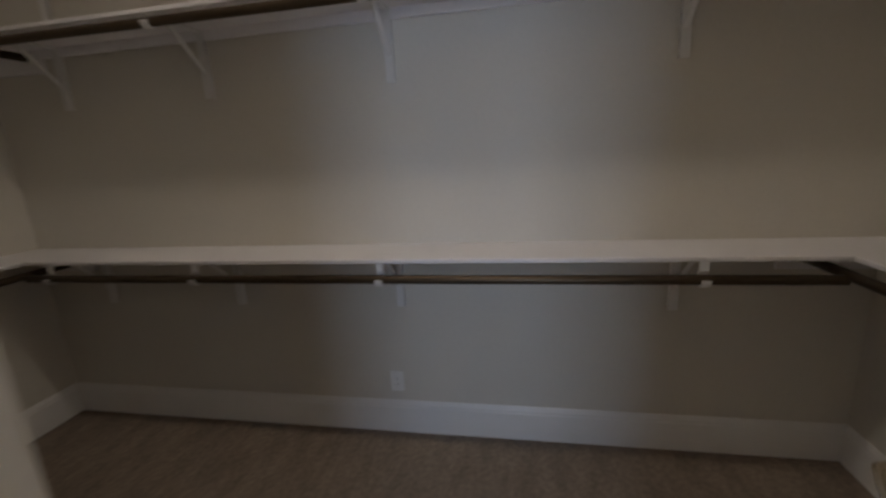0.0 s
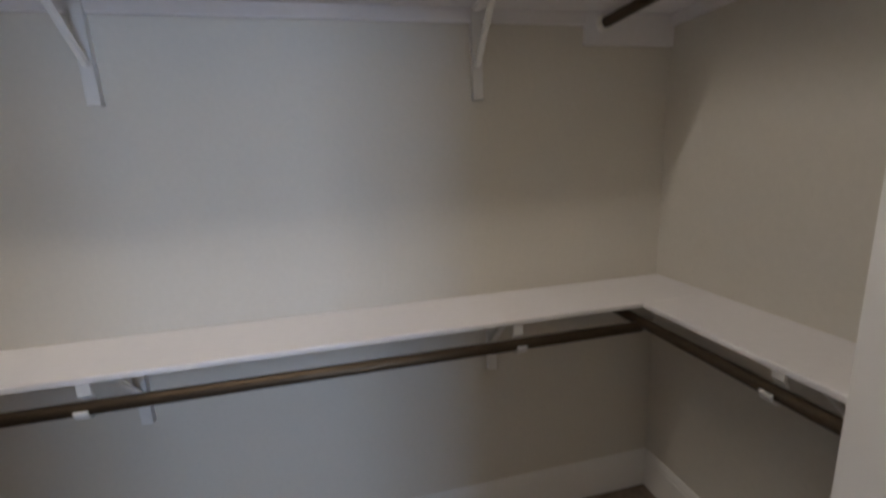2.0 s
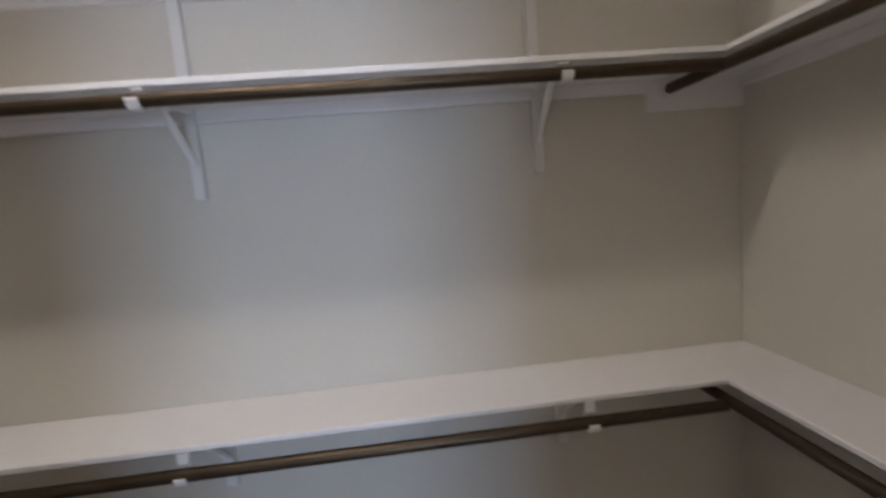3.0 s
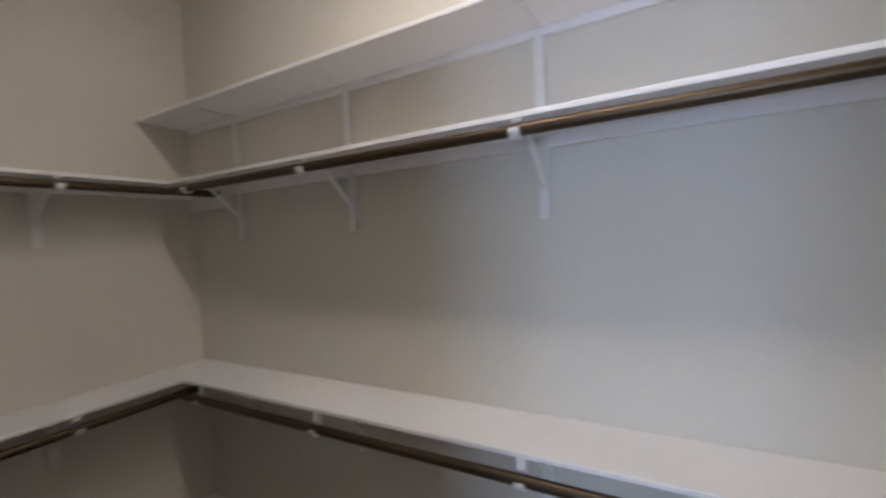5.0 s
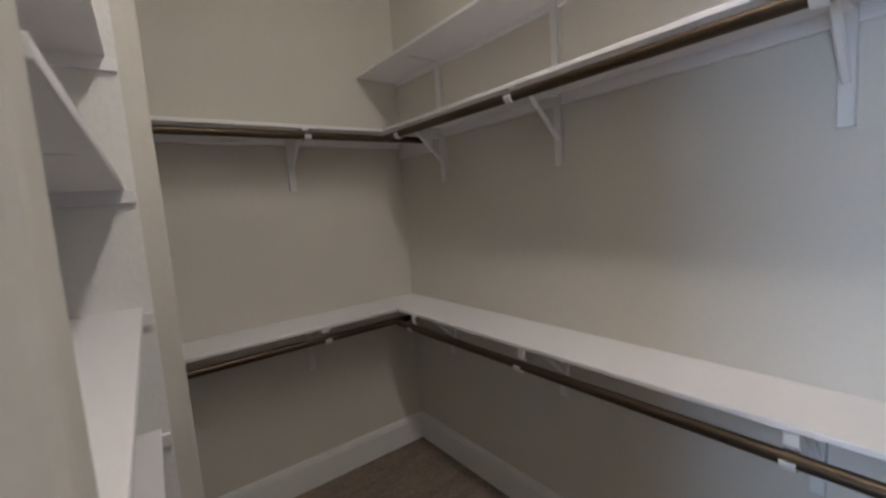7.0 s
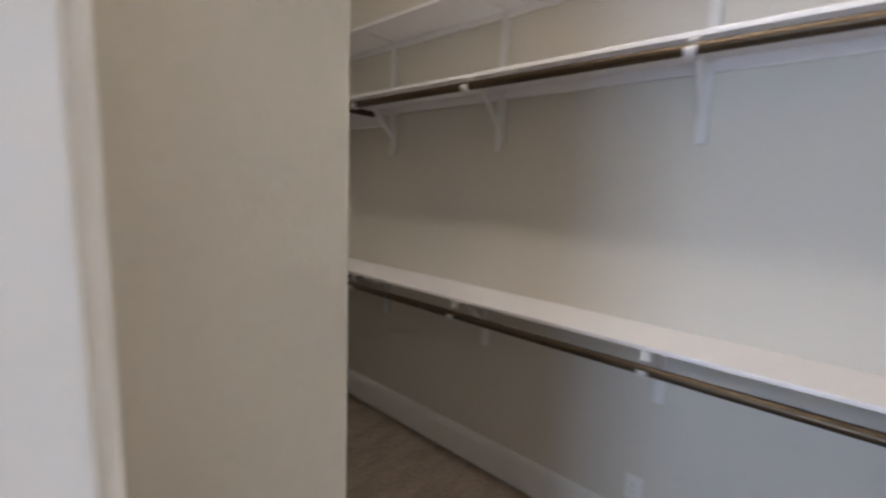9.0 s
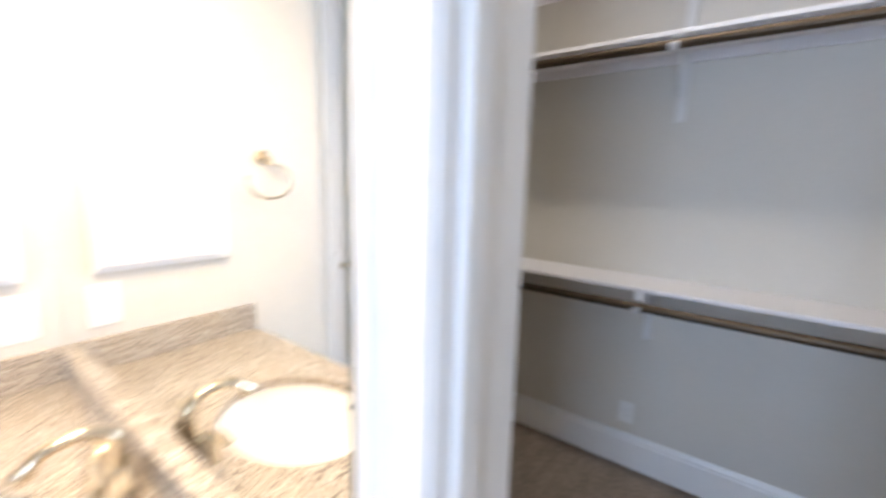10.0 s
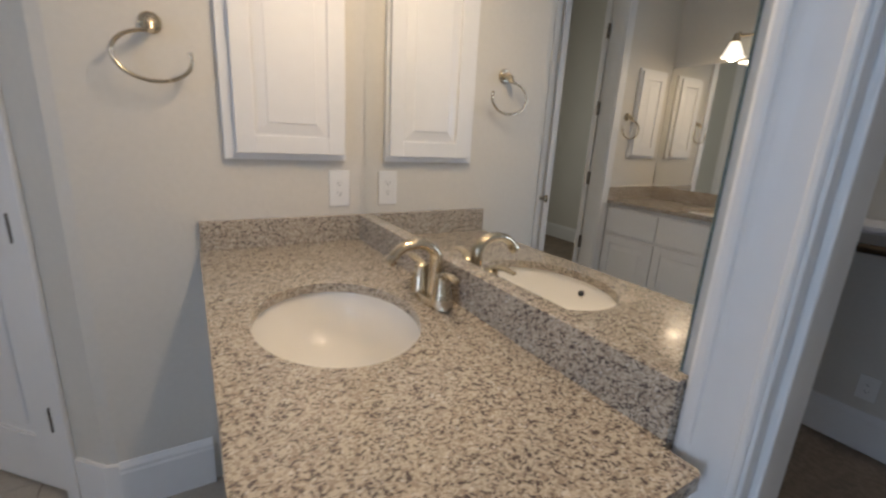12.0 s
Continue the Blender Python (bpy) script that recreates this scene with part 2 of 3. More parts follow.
structure("wall_door", boxes([(XW - 0.12, DX0 - 0.02, YM, YD, 0, H), (DX1 + 0.02, XBE, YM, YD, 0, H), (DX0 - 0.02, DX1 + 0.02, YM, YD, DZ + 0.02, H)]), WALL,
          "beige drywall between closet and bathroom with a doorway", "wall")
structure("floor_closet", box(XW - 0.12, XE + 0.12, YM + 0.06, 0.12, -0.1, 0), CARPET, "brown-grey cut-pile carpet with brushed streaks", "carpet floor")
structure("ceiling_closet", box(XW - 0.12, XE + 0.12, YM, 0.12, H, H + 0.1), CEIL, "plain white textured ceiling", "ceiling")

BASE = [(0.0, 0.0), (0.016, 0.0), (0.016, 0.150), (0.013, 0.158), (0.013, 0.168), (0.008, 0.180), (0.004, 0.190), (0.0, 0.190)]


def baseboard(a, b, normal):
    return structure("baseboard", sweep(BASE, (*a, 0), (*b, 0), (*normal, 0)), WHITE, "tall white moulded baseboard along the wall", "baseboard")


baseboard((XW, 0), (XE, 0), (0, -1))
baseboard((XW, BW_Y), (XW, -0.016), (1, 0))
baseboard((XE, BE_Y), (XE, -0.016), (-1, 0))
baseboard((XW + 0.016, BW_Y), (BW_X, BW_Y), (0, 1))
baseboard((BE_X, BE_Y), (XE - 0.016, BE_Y), (0, 1))
baseboard((BW_X, YD), (BW_X, BW_Y + 0.016), (1, 0))
baseboard((BW_X + 0.016, YD), (ST0 - 0.016, YD), (0, 1))
baseboard((ST0, YD), (ST0, ST_Y), (-1, 0))
baseboard((ST0 - 0.016, ST_Y), (ST1 + 0.016, ST_Y), (0, 1))
baseboard((ST1, YD), (ST1, ST_Y), (1, 0))
baseboard((BE_X, YD), (BE_X, BE_Y + 0.016), (-1, 0))

# ---- closet door frame ----
frame_jambs = thing("door_1", "white painted door frame of the closet doorway", "door frame")
frame_jambs["kind"] = "structure"
CASE = [(0.0, 0.0), (0.008, 0.0), (0.0105, 0.003), (0.0105, 0.009), (0.008, 0.012), (0.0085, 0.022), (0.0105, 0.038), (0.0135, 0.052), (0.0145, 0.060), (0.0175, 0.063), (0.0185, 0.068), (0.0185, 0.077), (0.016, 0.082), (0.012, 0.084), (0.0, 0.084)]


def casing_post(x, y, side, ny, parent, height):
    """Moulded casing up one side; side: the way it spreads from the opening, ny: the way it faces."""
    bm = bmesh.new()
    rings = [[bm.verts.new((x + side * w, y + ny * o, z)) for o, w in CASE] for z in (0, height)]
    k = len(CASE)
    for i in range(k):
        j = (i + 1) % k
        bm.faces.new((rings[0][i], rings[0][j], rings[1][j], rings[1][i]))
    bm.faces.new(rings[0]), bm.faces.new(rings[1])
    return part("casing", bm, WHITE, parent)


part("jamb", box(DX0 - 0.02, DX0, YM - 0.002, YD + 0.002, 0, DZ, bevel=0.002), WHITE, frame_jambs)
part("jamb", box(DX1, DX1 + 0.02, YM - 0.002, YD + 0.002, 0, DZ, bevel=0.002), WHITE, frame_jambs)
part("head_jamb", box(DX0 - 0.02, DX1 + 0.02, YM - 0.002, YD + 0.002, DZ, DZ + 0.02, bevel=0.002), WHITE, frame_jambs)
part("door_stop", box(DX0, DX0 + 0.011, YM + 0.022, YM + 0.056, 0, DZ, bevel=0.003), WHITE, frame_jambs)
part("door_stop", box(DX1 - 0.011, DX1, YM + 0.022, YM + 0.056, 0, DZ, bevel=0.003), WHITE, frame_jambs)
for yy, ny in ((YM, -1), (YD, 1)):
    casing_post(DX0 - 0.005, yy, -1, ny, frame_jambs, DZ + 0.006)
    casing_post(DX1 + 0.005, yy, 1, ny, frame_jambs, DZ + 0.006)
    part("head_casing", box(DX0 - 0.089, DX1 + 0.089, min(yy, yy + ny * 0.016), max(yy, yy + ny * 0.016), DZ + 0.006, DZ + 0.094, bevel=0.004), WHITE, frame_jambs)

# ---- closet shelves ----
Z1, Z2, Z3, TH, DEP = 1.07, 2.14, 2.525, 0.019, 0.305


def shelf(label, x0, x1, y0, y1, top, cleats, group):
    s = thing("closet_shelf", label, "shelf", pose(0, 0, 0), group)
    part("shelf_board", box(x0, x1, y0, y1, top - TH, top, bevel=0.003), SHELF, s)
    for c in cleats:
        part("cleat", box(*c, bevel=0.002), SHELF, s, "white painted wall cleat")
    return s


def u_level(top, what):
    u = top - TH
    g = what + " closet shelves"
    shelf("long white painted " + what + " shelf on the back wall", XW, XE, -DEP, -0.001, top,
          [(XW + 0.39, XE - 0.39, -0.019, -0.001, u - 0.045, u), (XW, XW + 0.39, -0.019, -0.001, u - 0.115, u), (XE - 0.39, XE, -0.019, -0.001, u - 0.115, u)], g)
    shelf("short white painted " + what + " shelf by the boxed corner", XW + 0.001, XW + DEP, BW_Y + 0.001, -DEP - 0.001, top,
          [(XW + 0.001, XW + 0.019, BW_Y + 0.02, -0.02, u - 0.045, u), (XW + 0.001, XW + 0.31, BW_Y + 0.001, BW_Y + 0.019, u - 0.115, u)], g)
    shelf("short white painted " + what + " shelf by the doorway corner", XE - DEP, XE - 0.001, BE_Y + 0.001, -DEP - 0.001, top,
          [(XE - 0.019, XE - 0.001, BE_Y + 0.02, -0.02, u - 0.045, u), (XE - 0.31, XE - 0.001, BE_Y + 0.001, BE_Y + 0.019, u - 0.115, u)], g)


u_level(Z1, "lower")
u_level(Z2, "upper")
shelf("high white painted storage shelf under the ceiling", XW + 0.001, XE - 0.001, -0.295, -0.001, Z3,
      [(XW + 0.02, XE - 0.02, -0.019, -0.001, Z3 - TH - 0.03, Z3 - TH)], "high closet shelf")

RY, RR = 0.309, 0.0196        # rod: out from the wall, radius
SIDE = 0.072                     # the same on the short lower shelves
DROP = {Z1: 0.088, Z2: 0.057}   # rod axis below the shelf top


def bracket(rod, drop, m):
    """Stamped steel bracket; the wall is at y = 0, the shelf's underside at z = 0."""
    b = thing("shelf_bracket", "white enamelled steel shelf bracket " + ("with a rod hook" if rod else "under the high shelf"), "bracket", None,
              "shelf brackets with rod hooks" if rod else "high shelf brackets")
    part("wall_leg", boxes([(-0.019, 0.019, -0.026, -0.020, -0.306, -0.002), (-0.019, -0.015, -0.026, -0.002, -0.306, -0.002), (0.015, 0.019, -0.026, -0.002, -0.306, -0.002)]), STEEL, b)
    part("top_arm", box(-0.013, 0.013, -0.296 if rod else -0.225, -0.026, -0.012 if rod else -0.006, 0.0, bevel=0.0015), STEEL, b)
    if rod:
        bm = bmesh.new()
        tube([(0, -0.215, -0.008), (0, -0.12, -0.098), (0, -0.024, -0.192)], 0.0125, sides=6, flat=0.7, bm=bm)
        part("strut", bm, STEEL, b)
        bm = bmesh.new()
        cy, cz, r = -RY, -drop + TH, RR + 0.003
        prof = [(-0.302, -0.001), (-0.302, cz + 0.031), (cy + 0.017, cz + 0.022)] + [(cy + r * math.cos(a), cz + r * math.sin(a)) for a in [radians(10 - 22 * k) for k in range(10)]]
        inner, outer = [], []
        for i, (y, z) in enumerate(prof):
            p, q = prof[max(i - 1, 0)], prof[min(i + 1, len(prof) - 1)]
            d = Vector((q[0] - p[0], q[1] - p[1])).normalized()
            inner.append((y, z)), outer.append((y + 0.006 * -d.y, z + 0.006 * d.x))
        loop = inner + outer[::-1]
        lo, hi = [[bm.verts.new((x, y, z)) for y, z in loop] for x in (-0.017, 0.017)]
        k = len(loop)
        for i in range(k):
            bm.faces.new((lo[i], lo[(i + 1) % k], hi[(i + 1) % k], hi[i]))
        h = len(inner)
        for i in range(h - 1):
            for s in (lo, hi):
                bm.faces.new((s[i], s[i + 1], s[k - 2 - i], s[k - 1 - i]))
        part("rod_hook", bm, STEEL, b)
    b.matrix_world = m
    return b


first = bracket(True, DROP[Z2], pose(0.0, 0, Z2 - TH))
low = bracket(True, DROP[Z1], pose(-0.037, 0, Z1 - TH))
for x in (-1.755, -0.921, 1.213):
    copy_thing(first, pose(x, 0, Z2 - TH))
for x in (-1.775, -0.945, 1.243):
    copy_thing(low, pose(x, 0, Z1 - TH))
side = bracket(True, SIDE, pose(XW, -0.765, Z1 - TH, 0, 0, 90))
copy_thing(side, pose(XE, -0.80, Z1 - TH, 0, 0, -90))
for b, z in ((first, Z2),):
    copy_thing(b, pose(XW, -0.765, z - TH, 0, 0, 90))
    copy_thing(b, pose(XE, -0.80, z - TH, 0, 0, -90))
high = bracket(False, 0, pose(0.0, 0, Z3 - TH))
for x in (-1.755, -0.921, 1.213):
    copy_thing(high, pose(x, 0, Z3 - TH))


def rod(a, b, label, cups):
    r = thing("hanging_rod", label, "closet rod", None, "closet hanging rods")
    part("rod", tube([a, b], RR, 18), BRONZE, r, smooth=True)
    for p, d in cups:
        p, d = Vector(p), Vector(d)
        part("rod_cup", tube([p, p + d * 0.004, p + d * 0.004, p + d * 0.014], [0.034, 0.034, 0.028, 0.026], 18), PLASTIC, r, "round white rod socket", True)
    return r


for top, what in ((Z1, "lower"), (Z2, "upper")):
    z = top - DROP[top]
    xw, xe = XW + RY, XE - RY
    rod((xw + 0.4 * RR, -RY, z), (xe - 0.4 * RR, -RY, z), "long brushed bronze " + what + " hanging rod, empty", [])
    z = top - (SIDE if top == Z1 else DROP[top])
    rod((xw, BW_Y + 0.02, z), (xw, -0.02, z), "short brushed bronze " + what + " hanging rod, empty", [((xw, BW_Y + 0.019, z), (0, 1, 0)), ((xw, -0.019, z), (0, -1, 0))])
    rod((xe, BE_Y + 0.02, z), (xe, -0.02, z), "short brushed bronze " + what + " hanging rod by the doorway corner", [((xe, BE_Y + 0.019, z), (0, 1, 0)), ((xe, -0.019, z), (0, -1, 0))])

# ---- open shelves in the nook ----
structure("trim", box(BW_X, BW_X + 0.003, YD, -1.530, 0, H), NOOK, "white painted textured side of the open shelf nook", "wall panel")
# the 2.590 shelf is out of view, added for its shade on the nook
for top in (2.590, 2.200, 1.812, 1.428, 1.024):
    s = thing("nook_shelf", "white painted open shelf between two short walls", "shelf", None, "open nook shelves")
    bm = prism([(BW_X + 0.0035, YD + 0.001), (ST0 - 0.001, YD + 0.001), (ST0 - 0.001, -1.612), (BW_X + 0.0035, -1.557)], top - TH, top)
    bmesh.ops.bevel(bm, geom=list(bm.edges), offset=0.003, segments=2, affect="EDGES", profile=0.5)
    part("shelf_board", bm, SHELF, s)
    for x0, x1, front in ((BW_X + 0.0035, BW_X + 0.021, -1.534), (ST0 - 0.019, ST0 - 0.001, -1.64)):
        part("cleat", box(x0, x1, YD + 0.02, front, top - TH - 0.040, top - TH, bevel=0.002), SHELF, s, "white side cleat")
    part("cleat", box(BW_X + 0.02, ST0 - 0.02, YD + 0.001, YD + 0.019, top - TH - 0.040, top - TH, bevel=0.002), SHELF, s)
    if top == 1.812:
        part("scuff", tube([(-0.555 + 0.003 * math.sin(k * 0.9), -1.660 + 0.008 * k, top - TH - 0.0004) for k in range(6)], [0.0008, 0.002, 0.003, 0.0024, 0.0015, 0.0006], 6, flat=0.1), SLOT, s, "thin dark scuff")


def outlet(m, label):
    o = thing("wall_outlet", label, "outlet", None)
    part("plate", box(-0.0365, 0.0365, -0.006, 0, -0.0595, 0.0595, bevel=0.0025), PLASTIC, o)
    face = part("socket_insert", box(-0.0168, 0.0168, -0.0080, -0.006, -0.0335, 0.0335, bevel=0.0012), PLASTIC, o)
    for dz in (-0.0165, 0.0165):
        part("slot", boxes([(-0.0068, -0.0052, -0.0087, -0.0080, dz - 0.001, dz + 0.0055), (0.0052, 0.0068, -0.0087, -0.0080, dz - 0.001, dz + 0.0055), (-0.002, 0.002, -0.0087, -0.0080, dz - 0.008, dz - 0.0045)]), SLOT, face)
    o.matrix_world = m
    return o


outlet(pose(-0.100, 0, 0.307), "white wall outlet above the closet baseboard")

# ---- ceiling light ----
for lx, ly in LIGHTS:
    cl = thing("ceiling_light", "long white fluorescent ceiling light with a frosted wraparound cover, lit", "ceiling light", pose(lx, ly, 0))
    part("housing", box(-0.61, 0.61, -0.075, 0.075, H - 0.03, H - 0.001, bevel=0.004), STEEL, cl)
    part("diffuser", box(-0.595, 0.595, -0.068, 0.068, H - 0.085, H - 0.031, bevel=0.02), COVER, cl, "lit frosted cover", True)
    for e in (-1, 1):
        part("end_cap", box(*sorted((e * 0.596, e * 0.612)), -0.072, 0.072, H - 0.088, H - 0.031, bevel=0.004), STEEL, cl)

# ---- bathroom shell ----
structure("wall_bath_side", prism([(XB - 0.12, YM), (XB, YM), (XB, -2.905), (XB - 0.010, -2.94), (XB - 0.10, -3.03), (XB - 0.185, -2.945), (XB - 0.12, -2.89)], 0, H), WALL,
          "beige drywall beside the vanity with a rounded outer corner", "wall")
# diagonal wall with a closed door: local x along the wall, local y out of it towards the room
DIAG = Matrix.Translation((XB - 0.10, -3.03, 0)) @ Matrix.Rotation(radians(-135), 4, "Z")
DL, DD0, DD1 = 0.745, 0.075, 0.685
wd = structure("wall_diagonal", boxes([(0, DD0 - 0.02, -0.12, 0, 0, H), (DD1 + 0.02, DL, -0.12, 0, 0, H), (DD0 - 0.02, DD1 + 0.02, -0.12, 0, DZ + 0.02, H)]), WALL, "beige drywall set at an angle around a door", "wall")
wd.matrix_world = DIAG


def panel_leaf(parent, w, h, t, x0=0.0, y0=0.0):
    """A two-panel door leaf from x0 to x0 + w; its room face is at y0."""
    st = 0.11
    zs = (0.012, 0.22, 0.95, 1.07, h - 0.13, h)
    for a, b in ((x0, x0 + st), (x0 + w - st, x0 + w)):
        part("stile", box(a, b, y0 - t, y0, zs[0], h, bevel=0.002), WHITE, parent)
    for a, b in ((0, 1), (2, 3), (4, 5)):
        part("rail", box(x0 + st, x0 + w - st, y0 - t, y0 - 0.0005, zs[a], zs[b], bevel=0.001), WHITE, parent)
    for a, b in ((1, 2), (3, 4)):
        bm = box(x0 + st, x0 + w - st, y0 - t + 0.012, y0 - 0.012, zs[a], zs[b])
        add_box(bm, x0 + st + 0.035, x0 + w - st - 0.035, y0 - t + 0.004, y0 - 0.004, zs[a] + 0.035, zs[b] - 0.035, bevel=0.007)
        part("panel", bm, WHITE, parent)


def lever(parent, x, z, face, side):
    """Lever handle on one face of a leaf; side: +1 out along local y, -1 the other way. The lever points to the hinges."""
    k = part("handle_rosette", tube([(x, face, z), (x, face + side * 0.006, z), (x, face + side * 0.010, z)], [0.032, 0.032, 0.026], 20), NICKEL, parent, "brushed nickel rosette", True)
    pts = [(x, face + side * 0.010, z), (x, face + side * 0.040, z), (x - 0.012, face + side * 0.056, z), (x - 0.055, face + side * 0.060, z + 0.004), (x - 0.105, face + side * 0.058, z - 0.003)]
    part("lever", tube(pts, [0.011, 0.010, 0.0105, 0.0095, 0.007], 14), NICKEL, k, smooth=True)


CLOSET_LEAF = Matrix.Translation((DX1 + 0.006, -1.838, 0)) @ Matrix.Rotation(radians(64), 4, "Z")
LEAF_W = 0.625
closet_door = thing("panel_door", "white two-panel closet door standing open beside the boxed corner", "door", CLOSET_LEAF)
panel_leaf(closet_door, LEAF_W, DZ - 0.004, 0.036)
for z in (0.28, 1.22, 2.16):
    part("hinge", tube([(-0.004, 0.004, z - 0.045), (-0.004, 0.004, z + 0.045)], 0.008, 10), DARKMETAL, closet_door, "dark metal hinge", True)
lever(closet_door, LEAF_W - 0.065, 1.01, 0.0, 1)
lever(closet_door, LEAF_W - 0.065, 1.01, -0.036, -1)

d2 = thing("door_2", "closed white two-panel door set in the angled wall", "door", DIAG)
for a, b in ((DD0 - 0.02, DD0), (DD1, DD1 + 0.02)):
    part("jamb", box(a, b, -0.118, 0.002, 0, DZ, bevel=0.002), WHITE, d2)
part("head_jamb", box(DD0 - 0.02, DD1 + 0.02, -0.118, 0.002, DZ, DZ + 0.02), WHITE, d2)
part("casing", box(0.004, DD0 - 0.012, 0.0005, 0.016, 0, DZ + 0.07, bevel=0.004), WHITE, d2)
part("casing", box(DD1 + 0.012, DL - 0.004, 0.0005, 0.016, 0, DZ + 0.07, bevel=0.004), WHITE, d2)
part("head_casing", box(DD0 - 0.012, DD1 + 0.012, 0.0005, 0.016, DZ + 0.008, DZ + 0.07, bevel=0.004), WHITE, d2)
panel_leaf(d2, DD1 - DD0 - 0.006, DZ - 0.004, 0.036, DD0 + 0.003, 0.0)
for z in (0.32, 0.99, 1.66, 2.28):
    part("hinge", tube([(DD0 + 0.001, 0.006, z - 0.045), (DD0 + 0.001, 0.006, z + 0.045)], 0.0085, 10), DARKMETAL, d2, "dark metal hinge", True)
kn = part("knob", lathe([(0.027, 0), (0.027, 0.005), (0.011, 0.009), (0.011, 0.028), (0.024, 0.036), (0.028, 0.047), (0.022, 0.058), (0.004, 0.062)], 18), NICKEL, d2, "round metal door knob", True)
kn.matrix_local = pose(DD1 - 0.07, 0, 0.96, -90, 0, 0)
baseboard((XB, YM - 0.6), (XB, -2.905), (1, 0))
structure("baseboard", prism([(XB, -2.905), (XB + 0.015, -2.905), (XB + 0.004, -2.948), (XB - 0.087, -3.038), (XB - 0.098, -3.027), (XB - 0.010, -2.94)], 0, 0.185), WHITE, "white baseboard wrapping the outer corner", "baseboard")

DW0, DW1 = -4.195, -3.65   # bedroom doorway in the bath's west wall
E0 = DIAG @ Vector((DL, 0, 0))
structure("wall_bath_west", boxes([(XB2 - 0.12, XB2, DW1 + 0.02, E0.y + 0.06, 0, H), (XB2 - 0.12, XB2, YS - 0.12, DW0 - 0.02, 0, H), (XB2 - 0.12, XB2, DW0 - 0.02, DW1 + 0.02, DZ + 0.02, H)]), WALL,
          "beige bathroom wall with a doorway to the next room", "wall")
d3 = thing("door_3", "white door frame with metal hinges, doorway open", "door frame")
d3["kind"] = "structure"
for a, b in ((DW0 - 0.02, DW0), (DW1, DW1 + 0.02)):
    part("jamb", box(XB2 - 0.122, XB2 + 0.002, a, b, 0, DZ, bevel=0.002), WHITE, d3)
part("head_jamb", box(XB2 - 0.122, XB2 + 0.002, DW0 - 0.02, DW1 + 0.02, DZ, DZ + 0.02), WHITE, d3)
part("casing", box(XB2 + 0.0005, XB2 + 0.018, DW0 - 0.085, DW0 - 0.006, 0, DZ + 0.095, bevel=0.005), WHITE, d3)
part("casing", box(XB2 + 0.0005, XB2 + 0.018, DW1 + 0.006, DW1 + 0.06, 0, DZ + 0.095, bevel=0.005), WHITE, d3)
part("head_casing", box(XB2 + 0.0005, XB2 + 0.018, DW0 - 0.006, DW1 + 0.006, DZ + 0.006, DZ + 0.095, bevel=0.005), WHITE, d3)
for z in (0.55, 1.07, 1.60, 2.14):
    part("hinge", tube([(XB2 - 0.126, DW0 + 0.008, z - 0.05), (XB2 - 0.126, DW0 + 0.008, z + 0.05)], 0.012, 10), DARKMETAL, d3, "dark metal hinge", True)

LEAF = Matrix.Translation((XB2 - 0.128, DW0 + 0.002, 0)) @ Matrix.Rotation(radians(-129), 4, "Z")
open_leaf = thing("panel_door", "white two-panel door standing wide open into the next room", "door", LEAF)
panel_leaf(open_leaf, 0.62, DZ - 0.004, 0.036, 0.004, -0.004)
WX0, WX1, WZ0, WZ1 = 0.34, 1.38, 0.90, 2.20
structure("wall_bath_south", boxes([(XB2 - 0.12, WX0, YS - 0.12, YS, 0, H), (WX1, XBE, YS - 0.12, YS, 0, H), (WX0, WX1, YS - 0.12, YS, 0, WZ0), (WX0, WX1, YS - 0.12, YS, WZ1, H)]), WALL, "beige bathroom wall with a window", "wall")
structure("wall_bath_east", box(XBE, XBE + 0.12, YS - 0.12, YD, 0, H), WALL, "beige bathroom wall", "wall")
structure("ceiling_bath", box(XB2 - 0.12, XBE + 0.12, YS - 0.12, YM, H, H + 0.1), CEIL, "plain white bathroom ceiling", "ceiling")
win = thing("window_1", "white framed bathroom window with obscured glass", "window")
win["kind"] = "structure"
F0, F1, WXM = YS - 0.04, YS - 0.005, (WX0 + WX1) / 2
part("window_frame", boxes([(WX0, WX0 + 0.045, F0, F1, WZ0, WZ1), (WX1 - 0.045, WX1, F0, F1, WZ0, WZ1), (WX0 + 0.045, WX1 - 0.045, F0, F1, WZ0, WZ0 + 0.045), (WX0 + 0.045, WX1 - 0.045, F0, F1, WZ1 - 0.045, WZ1)]), WHITE, win)
part("muntin", box(WXM - 0.014, WXM + 0.014, F0, F1 - 0.006, WZ0 + 0.045, WZ1 - 0.045), WHITE, win)
for k in (1, 2, 3):
    zm = WZ0 + (WZ1 - WZ0) * k / 4
    part("muntin", box(WX0 + 0.045, WX1 - 0.045, F0 + 0.002, F1 - 0.008, zm - 0.014, zm + 0.014), WHITE, win)
pane = part("pane", box(WX0 + 0.05, WX1 - 0.05, YS - 0.080, YS - 0.074, WZ0 + 0.05, WZ1 - 0.05), GLASS, win)
pane.visible_shadow = False
part("window_sill", box(WX0 - 0.03, WX1 + 0.03, YS - 0.05, YS + 0.04, WZ0 - 0.03, WZ0 - 0.002, bevel=0.004), WHITE, win)

